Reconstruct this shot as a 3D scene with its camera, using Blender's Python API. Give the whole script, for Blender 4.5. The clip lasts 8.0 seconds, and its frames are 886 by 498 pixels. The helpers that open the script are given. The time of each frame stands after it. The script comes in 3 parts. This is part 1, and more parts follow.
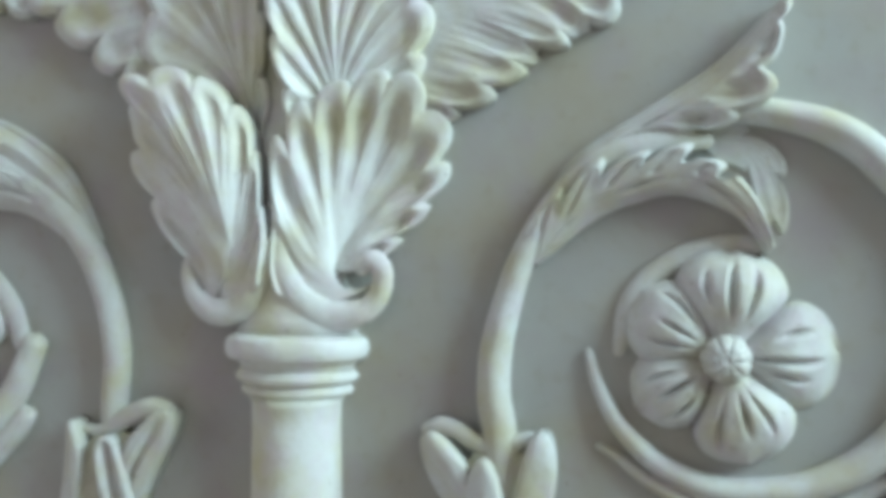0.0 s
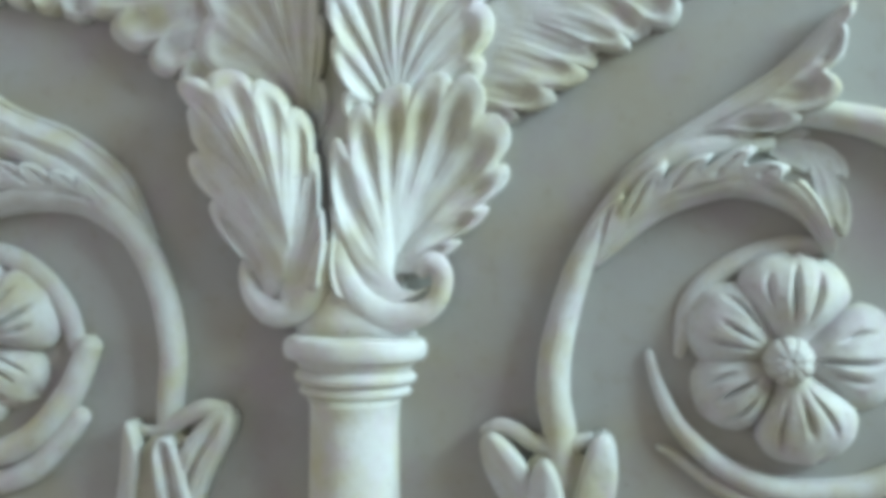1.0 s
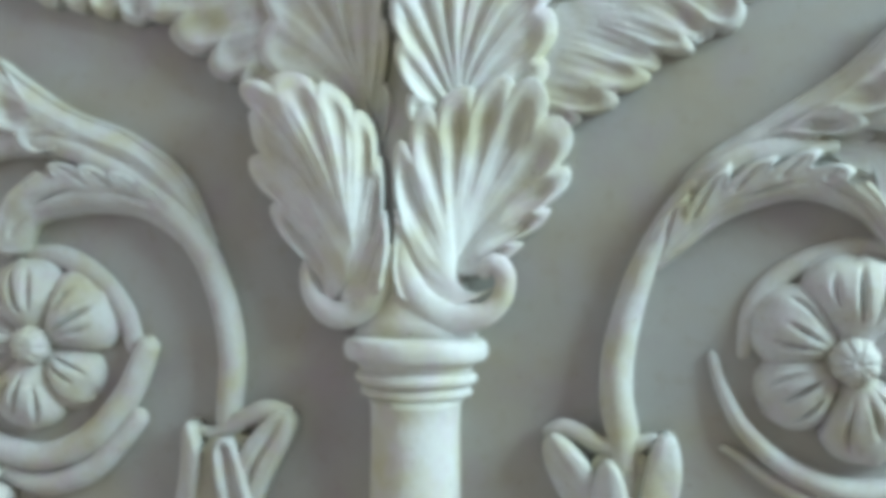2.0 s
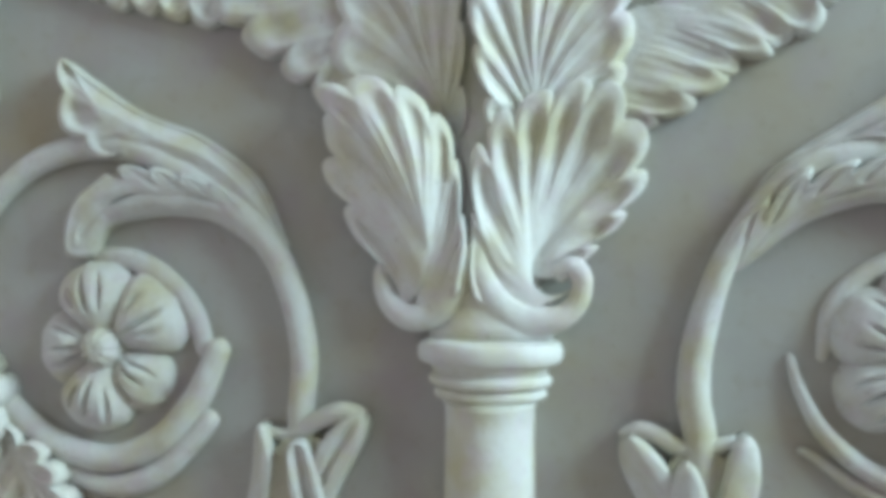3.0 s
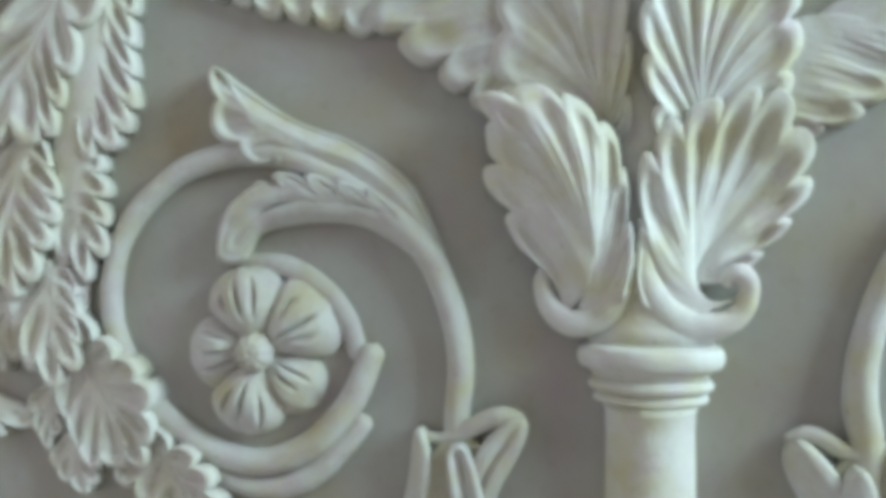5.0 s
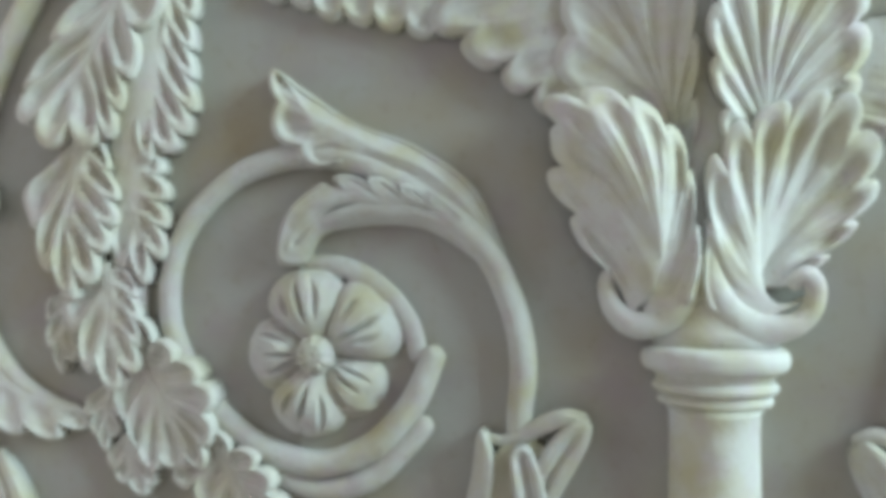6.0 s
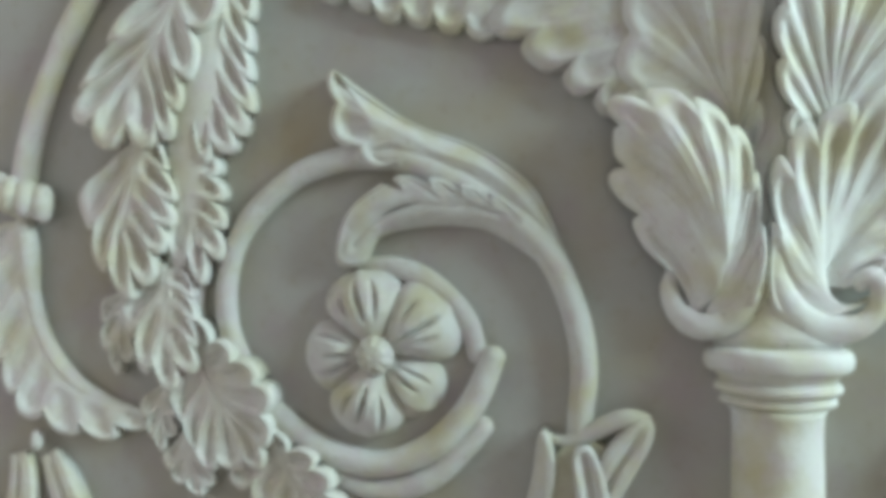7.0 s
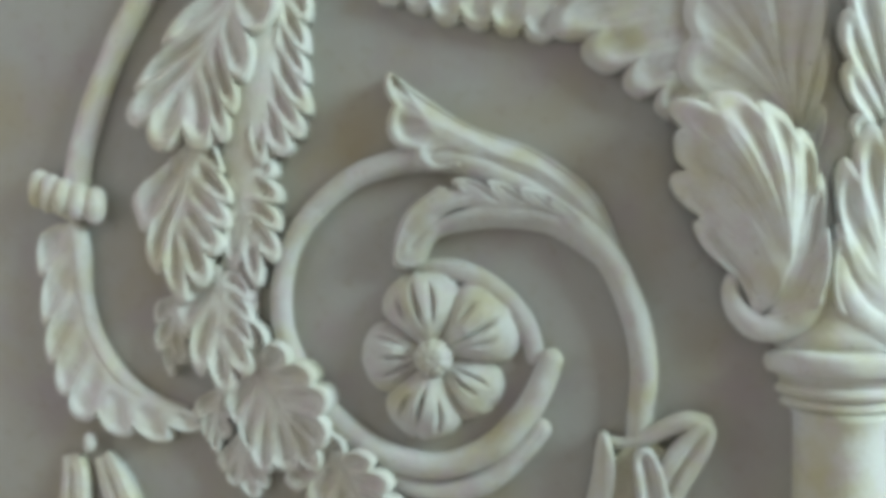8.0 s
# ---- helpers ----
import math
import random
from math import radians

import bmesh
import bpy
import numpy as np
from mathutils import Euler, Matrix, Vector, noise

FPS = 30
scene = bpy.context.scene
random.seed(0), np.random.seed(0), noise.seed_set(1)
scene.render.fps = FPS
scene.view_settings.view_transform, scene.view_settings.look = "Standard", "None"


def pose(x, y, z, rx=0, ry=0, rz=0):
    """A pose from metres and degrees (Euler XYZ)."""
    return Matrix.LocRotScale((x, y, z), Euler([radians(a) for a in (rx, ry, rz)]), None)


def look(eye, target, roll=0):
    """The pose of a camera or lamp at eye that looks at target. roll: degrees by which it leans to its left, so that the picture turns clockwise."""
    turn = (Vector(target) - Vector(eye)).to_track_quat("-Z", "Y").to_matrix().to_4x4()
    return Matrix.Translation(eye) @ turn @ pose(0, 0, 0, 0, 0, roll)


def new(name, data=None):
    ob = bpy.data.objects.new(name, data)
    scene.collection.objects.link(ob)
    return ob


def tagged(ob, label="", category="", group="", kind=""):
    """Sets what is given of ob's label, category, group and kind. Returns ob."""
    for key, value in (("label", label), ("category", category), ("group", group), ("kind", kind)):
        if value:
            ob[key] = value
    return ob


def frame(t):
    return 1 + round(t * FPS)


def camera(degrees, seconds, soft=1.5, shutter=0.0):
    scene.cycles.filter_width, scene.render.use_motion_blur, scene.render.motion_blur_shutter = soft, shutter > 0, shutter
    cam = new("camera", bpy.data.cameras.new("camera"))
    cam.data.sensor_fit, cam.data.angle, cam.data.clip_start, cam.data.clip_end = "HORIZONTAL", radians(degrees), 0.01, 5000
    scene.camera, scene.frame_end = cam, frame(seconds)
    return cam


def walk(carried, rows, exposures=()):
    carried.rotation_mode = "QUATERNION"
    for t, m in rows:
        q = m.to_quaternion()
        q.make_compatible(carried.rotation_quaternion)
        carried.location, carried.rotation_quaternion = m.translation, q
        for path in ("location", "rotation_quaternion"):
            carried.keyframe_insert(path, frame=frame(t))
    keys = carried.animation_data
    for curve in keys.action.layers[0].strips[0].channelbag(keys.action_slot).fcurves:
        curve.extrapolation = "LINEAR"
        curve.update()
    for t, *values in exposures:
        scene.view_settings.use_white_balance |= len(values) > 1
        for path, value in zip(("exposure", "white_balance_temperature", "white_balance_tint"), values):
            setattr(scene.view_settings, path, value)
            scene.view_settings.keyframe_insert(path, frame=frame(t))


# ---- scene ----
cam = camera(55.2, 8.0, soft=6.0)
EYE_Z = 1.5          # height of the relief's origin above the floor
TURN = 11.31         # the camera is turned a little to its left of the wall's normal
ROWS = [
    (0.0, 0.0932, -0.4658, 1.5000),
    (0.5, 0.0782, -0.4702, 1.5007),
    (1.0, 0.0613, -0.4745, 1.5011),
    (1.5, 0.0454, -0.4793, 1.5016),
    (3.0, -0.0148, -0.4940, 1.5038),
    (3.5, -0.0377, -0.5003, 1.5050),
    (4.0, -0.0625, -0.5063, 1.5061),
    (4.5, -0.0852, -0.5125, 1.5069),
    (5.0, -0.1073, -0.5178, 1.5075),
    (6.5, -0.1629, -0.5308, 1.5094),
    (7.0, -0.1817, -0.5350, 1.5095),
    (7.5, -0.1992, -0.5390, 1.5101),
    (8.0, -0.2178, -0.5425, 1.5110),
]
walk(cam, [(t, pose(x, y, z, 90, 0, TURN)) for t, x, y, z in ROWS],
     exposures=[(0.0, 0.04, 6330, 19), (4.0, 0.04, 6450, 19), (8.0, 0.02, 6820, 18)])

# ---- world, light, exposure ----
world = bpy.data.worlds.new("sky")
scene.world = world
world.use_nodes = True
wn = world.node_tree
sky = wn.nodes.new("ShaderNodeTexSky")
sky.sky_type = "NISHITA"
sky.sun_disc = False
sky.sun_elevation, sky.sun_rotation = radians(40), radians(100)
wn.links.new(sky.outputs["Color"], wn.nodes["Background"].inputs["Color"])
wn.nodes["Background"].inputs["Strength"].default_value = 0.1

# daylight in the openings of the windows in the east and the west wall
def window_light(name, eye, target, wide, tall, watts, colour):
    day = bpy.data.lights.new(name, "AREA")
    day.shape, day.size, day.size_y = "RECTANGLE", wide, tall
    day.energy, day.color = watts, colour
    new(name, day).matrix_world = look(eye, target)


window_light("daylight_east", (1.66, -0.52, 2.4), (0.0, -0.35, 1.6), 0.85, 0.9, 52.0, (0.61, 0.94, 0.96))
window_light("daylight_west", (-1.16, -0.5, 1.62), (-0.6, -0.2, 1.5), 0.6, 0.9, 1.6, (0.95, 1.0, 0.95))


# ---- materials ----
def nodes_of(name):
    m = bpy.data.materials.new(name)
    m.use_nodes = True
    return m, m.node_tree, m.node_tree.nodes["Principled BSDF"]


def plaster(name, colour, stain, rough=0.66, bump=0.14, grain=900.0, blotch=22.0, amount=0.5):
    """Painted stucco: a base colour, soft blotches of an ochre wash, fine grain and trowel marks in the relief."""
    m, tree, bsdf = nodes_of(name)
    N, L = tree.nodes.new, tree.links.new
    co = N("ShaderNodeNewGeometry")

    def tex(scale, detail, lo, hi):
        n = N("ShaderNodeTexNoise")
        n.inputs["Scale"].default_value, n.inputs["Detail"].default_value = scale, detail
        L(co.outputs["Position"], n.inputs["Vector"])
        r = N("ShaderNodeMapRange")
        r.inputs["From Min"].default_value, r.inputs["From Max"].default_value = lo, hi
        L(n.outputs["Fac"], r.inputs["Value"])
        return r.outputs["Result"]

    def mix(fac, a, b):
        n = N("ShaderNodeMix")
        n.data_type = "RGBA"
        L(fac, n.inputs["Factor"])
        for sock, v in ((n.inputs["A"], a), (n.inputs["B"], b)):
            if isinstance(v, tuple):
                sock.default_value = (*v, 1)
            else:
                L(v, sock)
        return n.outputs["Result"]

    def times(sock, k):
        n = N("ShaderNodeMath")
        n.operation = "MULTIPLY"
        L(sock, n.inputs[0])
        n.inputs[1].default_value = k
        return n.outputs[0]

    c1 = mix(times(tex(blotch, 5, 0.42, 0.75), amount), colour, stain)
    mauve = (colour[0] * 0.93, colour[1] * 0.82, colour[2] * 0.90)
    c1 = mix(times(tex(blotch * 1.7, 4, 0.50, 0.72), amount * 0.8), c1, mauve)
    dark = tuple(v * 0.86 for v in stain)
    c2 = mix(times(tex(blotch * 9, 6, 0.55, 0.85), amount * 0.6), c1, dark)
    speck = tex(300.0, 1, 0.735, 0.76)
    c3 = mix(times(speck, 0.5), c2, (0.20, 0.15, 0.08))
    L(c3, bsdf.inputs["Base Color"])
    r = N("ShaderNodeMapRange")
    r.inputs["To Min"].default_value, r.inputs["To Max"].default_value = rough - 0.08, rough + 0.12
    L(tex(60.0, 4, 0.3, 0.7), r.inputs["Value"])
    L(r.outputs["Result"], bsdf.inputs["Roughness"])
    bsdf.inputs["Specular IOR Level"].default_value = 0.25
    b1 = N("ShaderNodeBump")
    b1.inputs["Strength"].default_value, b1.inputs["Distance"].default_value = bump, 0.0006
    L(tex(grain, 3, 0.2, 0.8), b1.inputs["Height"])
    b2 = N("ShaderNodeBump")
    b2.inputs["Strength"].default_value, b2.inputs["Distance"].default_value = bump * 1.4, 0.004
    L(tex(70.0, 3, 0.2, 0.8), b2.inputs["Height"])
    L(b1.outputs["Normal"], b2.inputs["Normal"])
    L(b2.outputs["Normal"], bsdf.inputs["Normal"])
    return m


STUCCO = plaster("white_stucco", (0.70, 0.70, 0.68), (0.59, 0.55, 0.34), amount=0.9, blotch=28.0)
OCHRE = plaster("ochre_wash", (0.52, 0.50, 0.40), (0.42, 0.38, 0.23), amount=1.0, blotch=50.0)
GREY_WHITE = plaster("garland_stucco", (0.68, 0.675, 0.64), (0.56, 0.52, 0.37), amount=0.85, blotch=30.0)
WASHED = plaster("washed_stucco", (0.60, 0.60, 0.58), (0.51, 0.47, 0.30), amount=0.95, blotch=34.0)
GROUND = plaster("grey_plaster", (0.415, 0.412, 0.388), (0.39, 0.34, 0.24), rough=0.7, bump=0.05, blotch=11.0, amount=1.0)
# for unseen walls and ceiling: bright and warm, to fill and warm the shadows
WARM_BOUNCE = plaster("warm_bounce", (0.90, 0.75, 0.70), (0.85, 0.69, 0.63), rough=0.8, blotch=2.0, grain=300)
# for the unseen west wall: dims and tints the bounce on left-facing sides
WEST_BOUNCE = plaster("mauve_bounce", (0.40, 0.32, 0.35), (0.34, 0.27, 0.29), rough=0.7, blotch=3.0, grain=300)
# for the unseen floor: kept pale so that it fills the relief from below
FLOOR_BOUNCE = plaster("pale_floor_bounce", (0.80, 0.69, 0.63), (0.72, 0.61, 0.55), rough=0.5, blotch=6.0, grain=200)
FRAME = plaster("window_paint", (0.78, 0.77, 0.74), (0.7, 0.69, 0.63), rough=0.4)


# ---- making meshes (u right, v up, h out of the wall, in millimetres) ----
def to_world(p, base=(0.0, 0.0, 0.0)):
    p = np.asarray(p, float) / 1000.0
    return np.stack([p[:, 0], -p[:, 1 + 1], EYE_Z + p[:, 1]], 1) - np.asarray(base)


def thing(name, at, label, category, group="", kind=""):
    ob = new(name)
    ob.empty_display_size = 0.02
    ob.location = to_world([at])[0]
    return tagged(ob, label, category, group, kind)


def uneven(p):
    """Hand-modelled plaster is never quite true: slow swells of a few tenths of a millimetre."""
    p = np.array(p, float)
    u, v, h = p[:, 0], p[:, 1], p[:, 2]
    d = np.stack([0.5 * np.sin(v / 7.1 + 0.3 * np.sin(u / 5)) + 0.5 * np.sin(v / 17 + u / 23),
                  0.5 * np.sin(u / 6.3 + 0.4 * np.sin(v / 4)) + 0.5 * np.sin(u / 19 - v / 29),
                  0.35 * np.sin(u / 4.3 + v / 6.1) + 0.35 * np.sin(u / 9.7 - v / 7.9) + 0.4 * np.sin(v / 13 + u / 31)], 1)
    return p + 0.45 * d * np.clip(h / 4, 0, 1)[:, None]


def part(name, shape, material, parent, label=""):
    verts, faces = shape
    verts = uneven(verts)
    base = parent.location if parent.parent is None else parent.parent.location
    if parent.type == "MESH" and parent.parent is None:
        base = Vector((0, 0, 0))
    me = bpy.data.meshes.new(name)
    me.from_pydata(to_world(verts, base).tolist(), [], faces)
    me.polygons.foreach_set("use_smooth", [True] * len(me.polygons))
    me.materials.append(material)
    me.update()
    ob = new(name, me)
    ob.parent = parent
    if label:
        tagged(ob, label)
    return ob


def smooth(lo, hi, x):
    t = np.clip((x - lo) / (hi - lo), 0, 1)
    return t * t * (3 - 2 * t)


def curve(points, n):
    """n places on a smooth curve through the points (rows of any length), evenly apart."""
    p = np.array(points, float)
    if p.ndim == 1:
        p = p[:, None]
    if len(p) == 2:
        p = np.stack([p[0], (p[0] + p[1]) / 2, p[1]])
    q = np.vstack([2 * p[0] - p[1], p, 2 * p[-1] - p[-2]])
    t = np.linspace(0, len(p) - 1 - 1e-9, max(200, n * 4))
    i = t.astype(int)
    f = (t - i)[:, None]
    a, b, c, d = q[i], q[i + 1], q[i + 2], q[i + 3]
    out = 0.5 * (2 * b + (c - a) * f + (2 * a - 5 * b + 4 * c - d) * f**2 + (3 * b - a - 3 * c + d) * f**3)
    step = np.r_[0, np.cumsum(np.linalg.norm(np.diff(out, axis=0), axis=1) + 1e-9)]
    want = np.linspace(0, step[-1], n)
    return np.stack([np.interp(want, step, out[:, k]) for k in range(out.shape[1])], 1)


def profile(values, s):
    """Smooth values, given at even steps of s from 0 to 1."""
    v = np.array(values, float)
    q = np.r_[2 * v[0] - v[1], v, 2 * v[-1] - v[-2]]
    t = np.clip(s, 0, 1) * (len(v) - 1 - 1e-9)
    i = t.astype(int)
    f = t - i
    a, b, c, d = q[i], q[i + 1], q[i + 2], q[i + 3]
    return 0.5 * (2 * b + (c - a) * f + (2 * a - 5 * b + 4 * c - d) * f**2 + (3 * b - a - 3 * c + d) * f**3)


def slab(front, back):
    """A closed body from two grids of places, front and back."""
    m, n, _ = front.shape
    verts = np.concatenate([front.reshape(-1, 3), back.reshape(-1, 3)])
    k = np.arange(m * n).reshape(m, n)
    a, b, c, d = k[:-1, :-1], k[1:, :-1], k[1:, 1:], k[:-1, 1:]
    quads = np.stack([a, b, c, d], -1).reshape(-1, 4)
    e1, e2 = front[1:, :-1] - front[:-1, :-1], front[:-1, 1:] - front[:-1, :-1]
    flip = (e1[..., 0] * e2[..., 1] - e1[..., 1] * e2[..., 0]).sum() < 0
    rim = np.concatenate([k[:, 0], k[-1, 1:], k[-2::-1, -1], k[0, -2::-1]])
    o = m * n
    sides = np.stack([rim[:-1], rim[:-1] + o, rim[1:] + o, rim[1:]], 1)
    faces = np.concatenate([quads, quads[:, ::-1] + o, sides])
    if flip:
        faces = faces[:, ::-1]
    return verts, faces.tolist()


def leaf(spine, left, right, lobes=9, amp=4.0, hollow=True, scallop=0.5, cup=(3.0, 3.0), curl=0.0, root=0.3, spread=1.35,
         thick=None, edge=2.2, seed=1, fine=12, plain=(0.0, 0.0), ridge=0.0, blunt=4.0, rim=0.0, cut=0.0, start=(0.04, 0.5), cut_w=1.6):
    """An acanthus leaf: flutes run from low on the spine out to a lobed margin. left, right: half widths along the spine.
    hollow: flutes are scooped, else they are rounded fingers. scallop: depth of the notches in lobe widths. cup: how far each
    margin stands out. plain: how far up the spine each margin stays unlobed. thick: None reaches back to the wall."""
    rng = np.random.RandomState(seed)
    n = 200
    S = curve(spine, n)
    T = np.gradient(S, axis=0)
    T /= np.linalg.norm(T[:, :2], axis=1)[:, None] + 1e-9
    side = np.stack([-T[:, 1], T[:, 0], 0 * T[:, 0]], 1)
    s = np.linspace(0, 1, n)
    close = np.sqrt(1 - s**blunt)
    wl, wr = profile(left, s) * close, -profile(right, s) * close
    wide, src = np.r_[wl, wr[::-1][1:]], np.r_[s, s[::-1][1:]]
    margin = np.concatenate([S + side * wl[:, None], (S + side * wr[:, None])[::-1][1:]])
    step = np.r_[0, np.cumsum(np.linalg.norm(np.diff(margin, axis=0), axis=1))]
    step = step / step[-1]
    total = np.linalg.norm(np.diff(margin, axis=0), axis=1).sum()
    a0 = np.interp(plain[0], s, step[:n])
    a1 = 1 - np.interp(plain[1], s, (1 - step[n - 1:])[::-1])
    cuts = np.linspace(a0, a1, lobes + 1)
    cuts[1:-1] += rng.uniform(-0.15, 0.15, lobes - 1) * (a1 - a0) / lobes
    flat = [False] * lobes
    if plain[0] > 0:
        cuts, flat = np.r_[0, cuts], [True] + flat
    if plain[1] > 0:
        cuts, flat = np.r_[cuts, 1], flat + [True]
    count = len(cuts) - 1
    each = np.maximum(fine, (np.diff(cuts) * total / 3).astype(int))
    x = np.concatenate([k + np.arange(m) / m for k, m in enumerate(each)] + [[count]])
    which = np.minimum(np.floor(x), count - 1).astype(int)
    want = np.interp(x, np.arange(count + 1), cuts)
    phi = x - which - 0.5
    even = np.array(flat)[which]
    W, src = np.interp(want, step, wide), np.interp(want, step, src)
    lobe_mm = (np.diff(cuts) * total)[which]
    notch = np.where(even, 0.0, 1 - np.sqrt(1 - np.clip(2 * np.abs(phi), 0, 1) ** 2 * 0.96))
    length = np.abs(W) + (1 - root) * src * total * 0.35 + 1e-3
    grow = 1 + np.r_[rng.uniform(-0.04, 0.04, count)][which] * ~even
    reach = grow * (1 - np.minimum(scallop * lobe_mm * notch / length, 0.45))
    nr = 24
    r = 1 - (1 - np.linspace(0, 1, nr)) ** 1.5
    q = r[None] * reach[:, None]
    s_at = np.clip(src[:, None] * (root + (1 - root) * (1 - np.abs(1 - q) ** 1.15 * np.sign(1 - q))), 0, 1)
    w_at = W[:, None] * q**spread
    G = np.stack([np.interp(s_at, s, S[:, k]) + np.interp(s_at, s, side[:, k]) * w_at for k in range(3)], -1)
    rr, ph = r[None], phi[:, None]
    dome = 0.5 * (1 + np.cos(2 * math.pi * ph)) * rng.uniform(0.7, 1.2, count)[which][:, None]
    if hollow:
        h = -amp * dome * smooth(*start, rr) * (1 - 0.9 * smooth(0.78, 0.96, rr))
        h = h + 0.5 * ridge * np.cos(6 * math.pi * ph) * smooth(0.1, 0.4, rr) * (1 - smooth(0.8, 1, rr))
    else:
        h = amp * dome * smooth(0.05, 0.6, rr) * (1 - 0.35 * smooth(0.8, 1, rr))
        h = h - amp * 0.45 * np.exp(-((0.5 - np.abs(ph)) / 0.1) ** 2) * smooth(0.08, 0.35, rr)
    h = np.where(even[:, None] & ~np.bool_(hollow), amp * 0.4 * smooth(0.1, 0.6, rr), h)
    c = np.where(W > 0, cup[0], cup[1])[:, None] * np.minimum(1, np.abs(W) / 12)[:, None]
    h = h + c * rr**1.7 + curl * (src[:, None] ** 3) * rr**2
    h = h - cut * np.exp(-(w_at / cut_w) ** 2) * (1 - smooth(0.88, 1.0, s_at))
    h = h + rim * np.exp(-((rr - 0.9) / 0.06) ** 2) * (~even)[:, None]
    h = h - edge * (1 - np.sqrt(1 - np.clip((rr - 0.88) / 0.12, 0, 1) ** 2 * 0.98))
    G[..., 2] = np.maximum(G[..., 2] + h, 0.6)
    B = G.copy()
    B[..., 2] = -1.5 if thick is None else np.maximum(G[..., 2] - thick, -1.5)
    return slab(G, B)


def along(values, x):
    """Smooth values, given at 0, 1, 2 ..., also a little past either end."""
    v = np.array(values, float)
    q = np.concatenate([[2 * v[0] - v[1]], v, [2 * v[-1] - v[-2]]])
    i = np.clip(np.floor(x).astype(int), 0, len(v) - 2)
    f = (x - i)[:, None]
    a, b, c, d = q[i], q[i + 1], q[i + 2], q[i + 3]
    return 0.5 * (2 * b + (c - a) * f + (2 * a - 5 * b + 4 * c - d) * f**2 + (3 * b - a - 3 * c + d) * f**3)


def fan(spine, flutes, amp=3.5, ridge=0.6, rim=1.8, notch=0.5, edge=2.6, thick=None, belly=0.0, ends=(0.5, 0.5), seed=1, fine=18, groove=0.0, start=(0.3, 0.85), plain=(0, 0)):
    """A modelled leaf whose flutes part from a midrib, each at its own place, and run out to rounded lobes with raised rims.
    flutes, in order round the margin: place on the spine (0 to 1), a place half way (u, v) and the tip of the lobe (u, v, h).
    ends: how far the margin goes on past the first and the last tip, in lobes. groove: a cut down the middle of each
    flute. belly: how far the surface swells half way out, for all flutes or for each. plain: how many
    flutes at either end of the list are smooth, with no lobe."""
    rng = np.random.RandomState(seed)
    k = len(flutes)
    S = curve(spine, 120)
    root = np.stack([np.interp(np.array([f[0] for f in flutes]) * 119, np.arange(120), S[:, c]) for c in range(3)], 1)
    tip = np.array([f[3:6] for f in flutes], float)
    via = np.array([(*f[1:3], 0) for f in flutes], float)
    via[:, 2] = (root[:, 2] + tip[:, 2]) / 2 + np.array(belly)
    x = np.linspace(-ends[0], k - 1 + ends[1], int((k - 1 + sum(ends)) * fine) + 1)
    near = np.clip(np.round(x).astype(int), 0, k - 1)
    phi = np.clip(x - near, -0.5, 0.5)
    R, V, P = along(root, x), along(via, x), along(tip, x)
    P[:, 2], V[:, 2] = np.clip(P[:, 2], tip[:, 2].min(), tip[:, 2].max()), np.clip(V[:, 2], via[:, 2].min(), via[:, 2].max())
    gaps = np.linalg.norm(np.diff(tip[:, :2], axis=0), axis=1)
    wide = np.interp(near, np.arange(k), np.r_[gaps[0], (gaps[1:] + gaps[:-1]) / 2, gaps[-1]])
    length = np.linalg.norm(P - R, axis=1) + 1e-3
    gone = 1 - np.sqrt(1 - np.clip(2 * np.abs(phi), 0, 1) ** 2.4 * 0.97)
    lobed = ((near >= plain[0]) & (near < k - plain[1])).astype(float)
    gone = gone * lobed
    reach = (1 + rng.uniform(-0.02, 0.02, k)[near] * lobed) * (1 - np.minimum(notch * wide * gone / length, 0.4))
    rr = 1 - (1 - np.linspace(0, 1, 30)) ** 1.5
    q = (rr[None] * reach[:, None])[..., None]
    C = 2 * V - (R + P) / 2
    G = R[:, None] * (1 - q) ** 2 + 2 * C[:, None] * q * (1 - q) + P[:, None] * q**2
    ph, r = phi[:, None], rr[None]
    size = (lobed * np.minimum(1.25, wide / 16))[:, None] * rng.uniform(0.8, 1.15, k)[near][:, None]
    h = -amp * size * 0.5 * (1 + np.cos(2 * math.pi * ph)) * smooth(*start, r) * (1 - 0.85 * smooth(0.78, 0.96, r))
    h = h + ridge * lobed[:, None] * np.cos(6 * math.pi * ph) * smooth(0.25, 0.6, r) * (1 - smooth(0.7, 0.92, r))
    h = h - groove * lobed[:, None] * np.exp(-(ph / 0.09) ** 2) * smooth(0.15, 0.35, r) * (1 - smooth(0.7, 0.88, r))
    h = h + rim * np.exp(-((r - 0.88) / 0.08) ** 2) - edge * (1 - np.sqrt(1 - np.clip((r - 0.86) / 0.14, 0, 1) ** 2 * 0.98))
    G[..., 2] = np.maximum(G[..., 2] + h, 0.6)
    B = G.copy()
    B[..., 2] = -1.5 if thick is None else np.maximum(G[..., 2] - thick, -1.5)
    return slab(G, B)


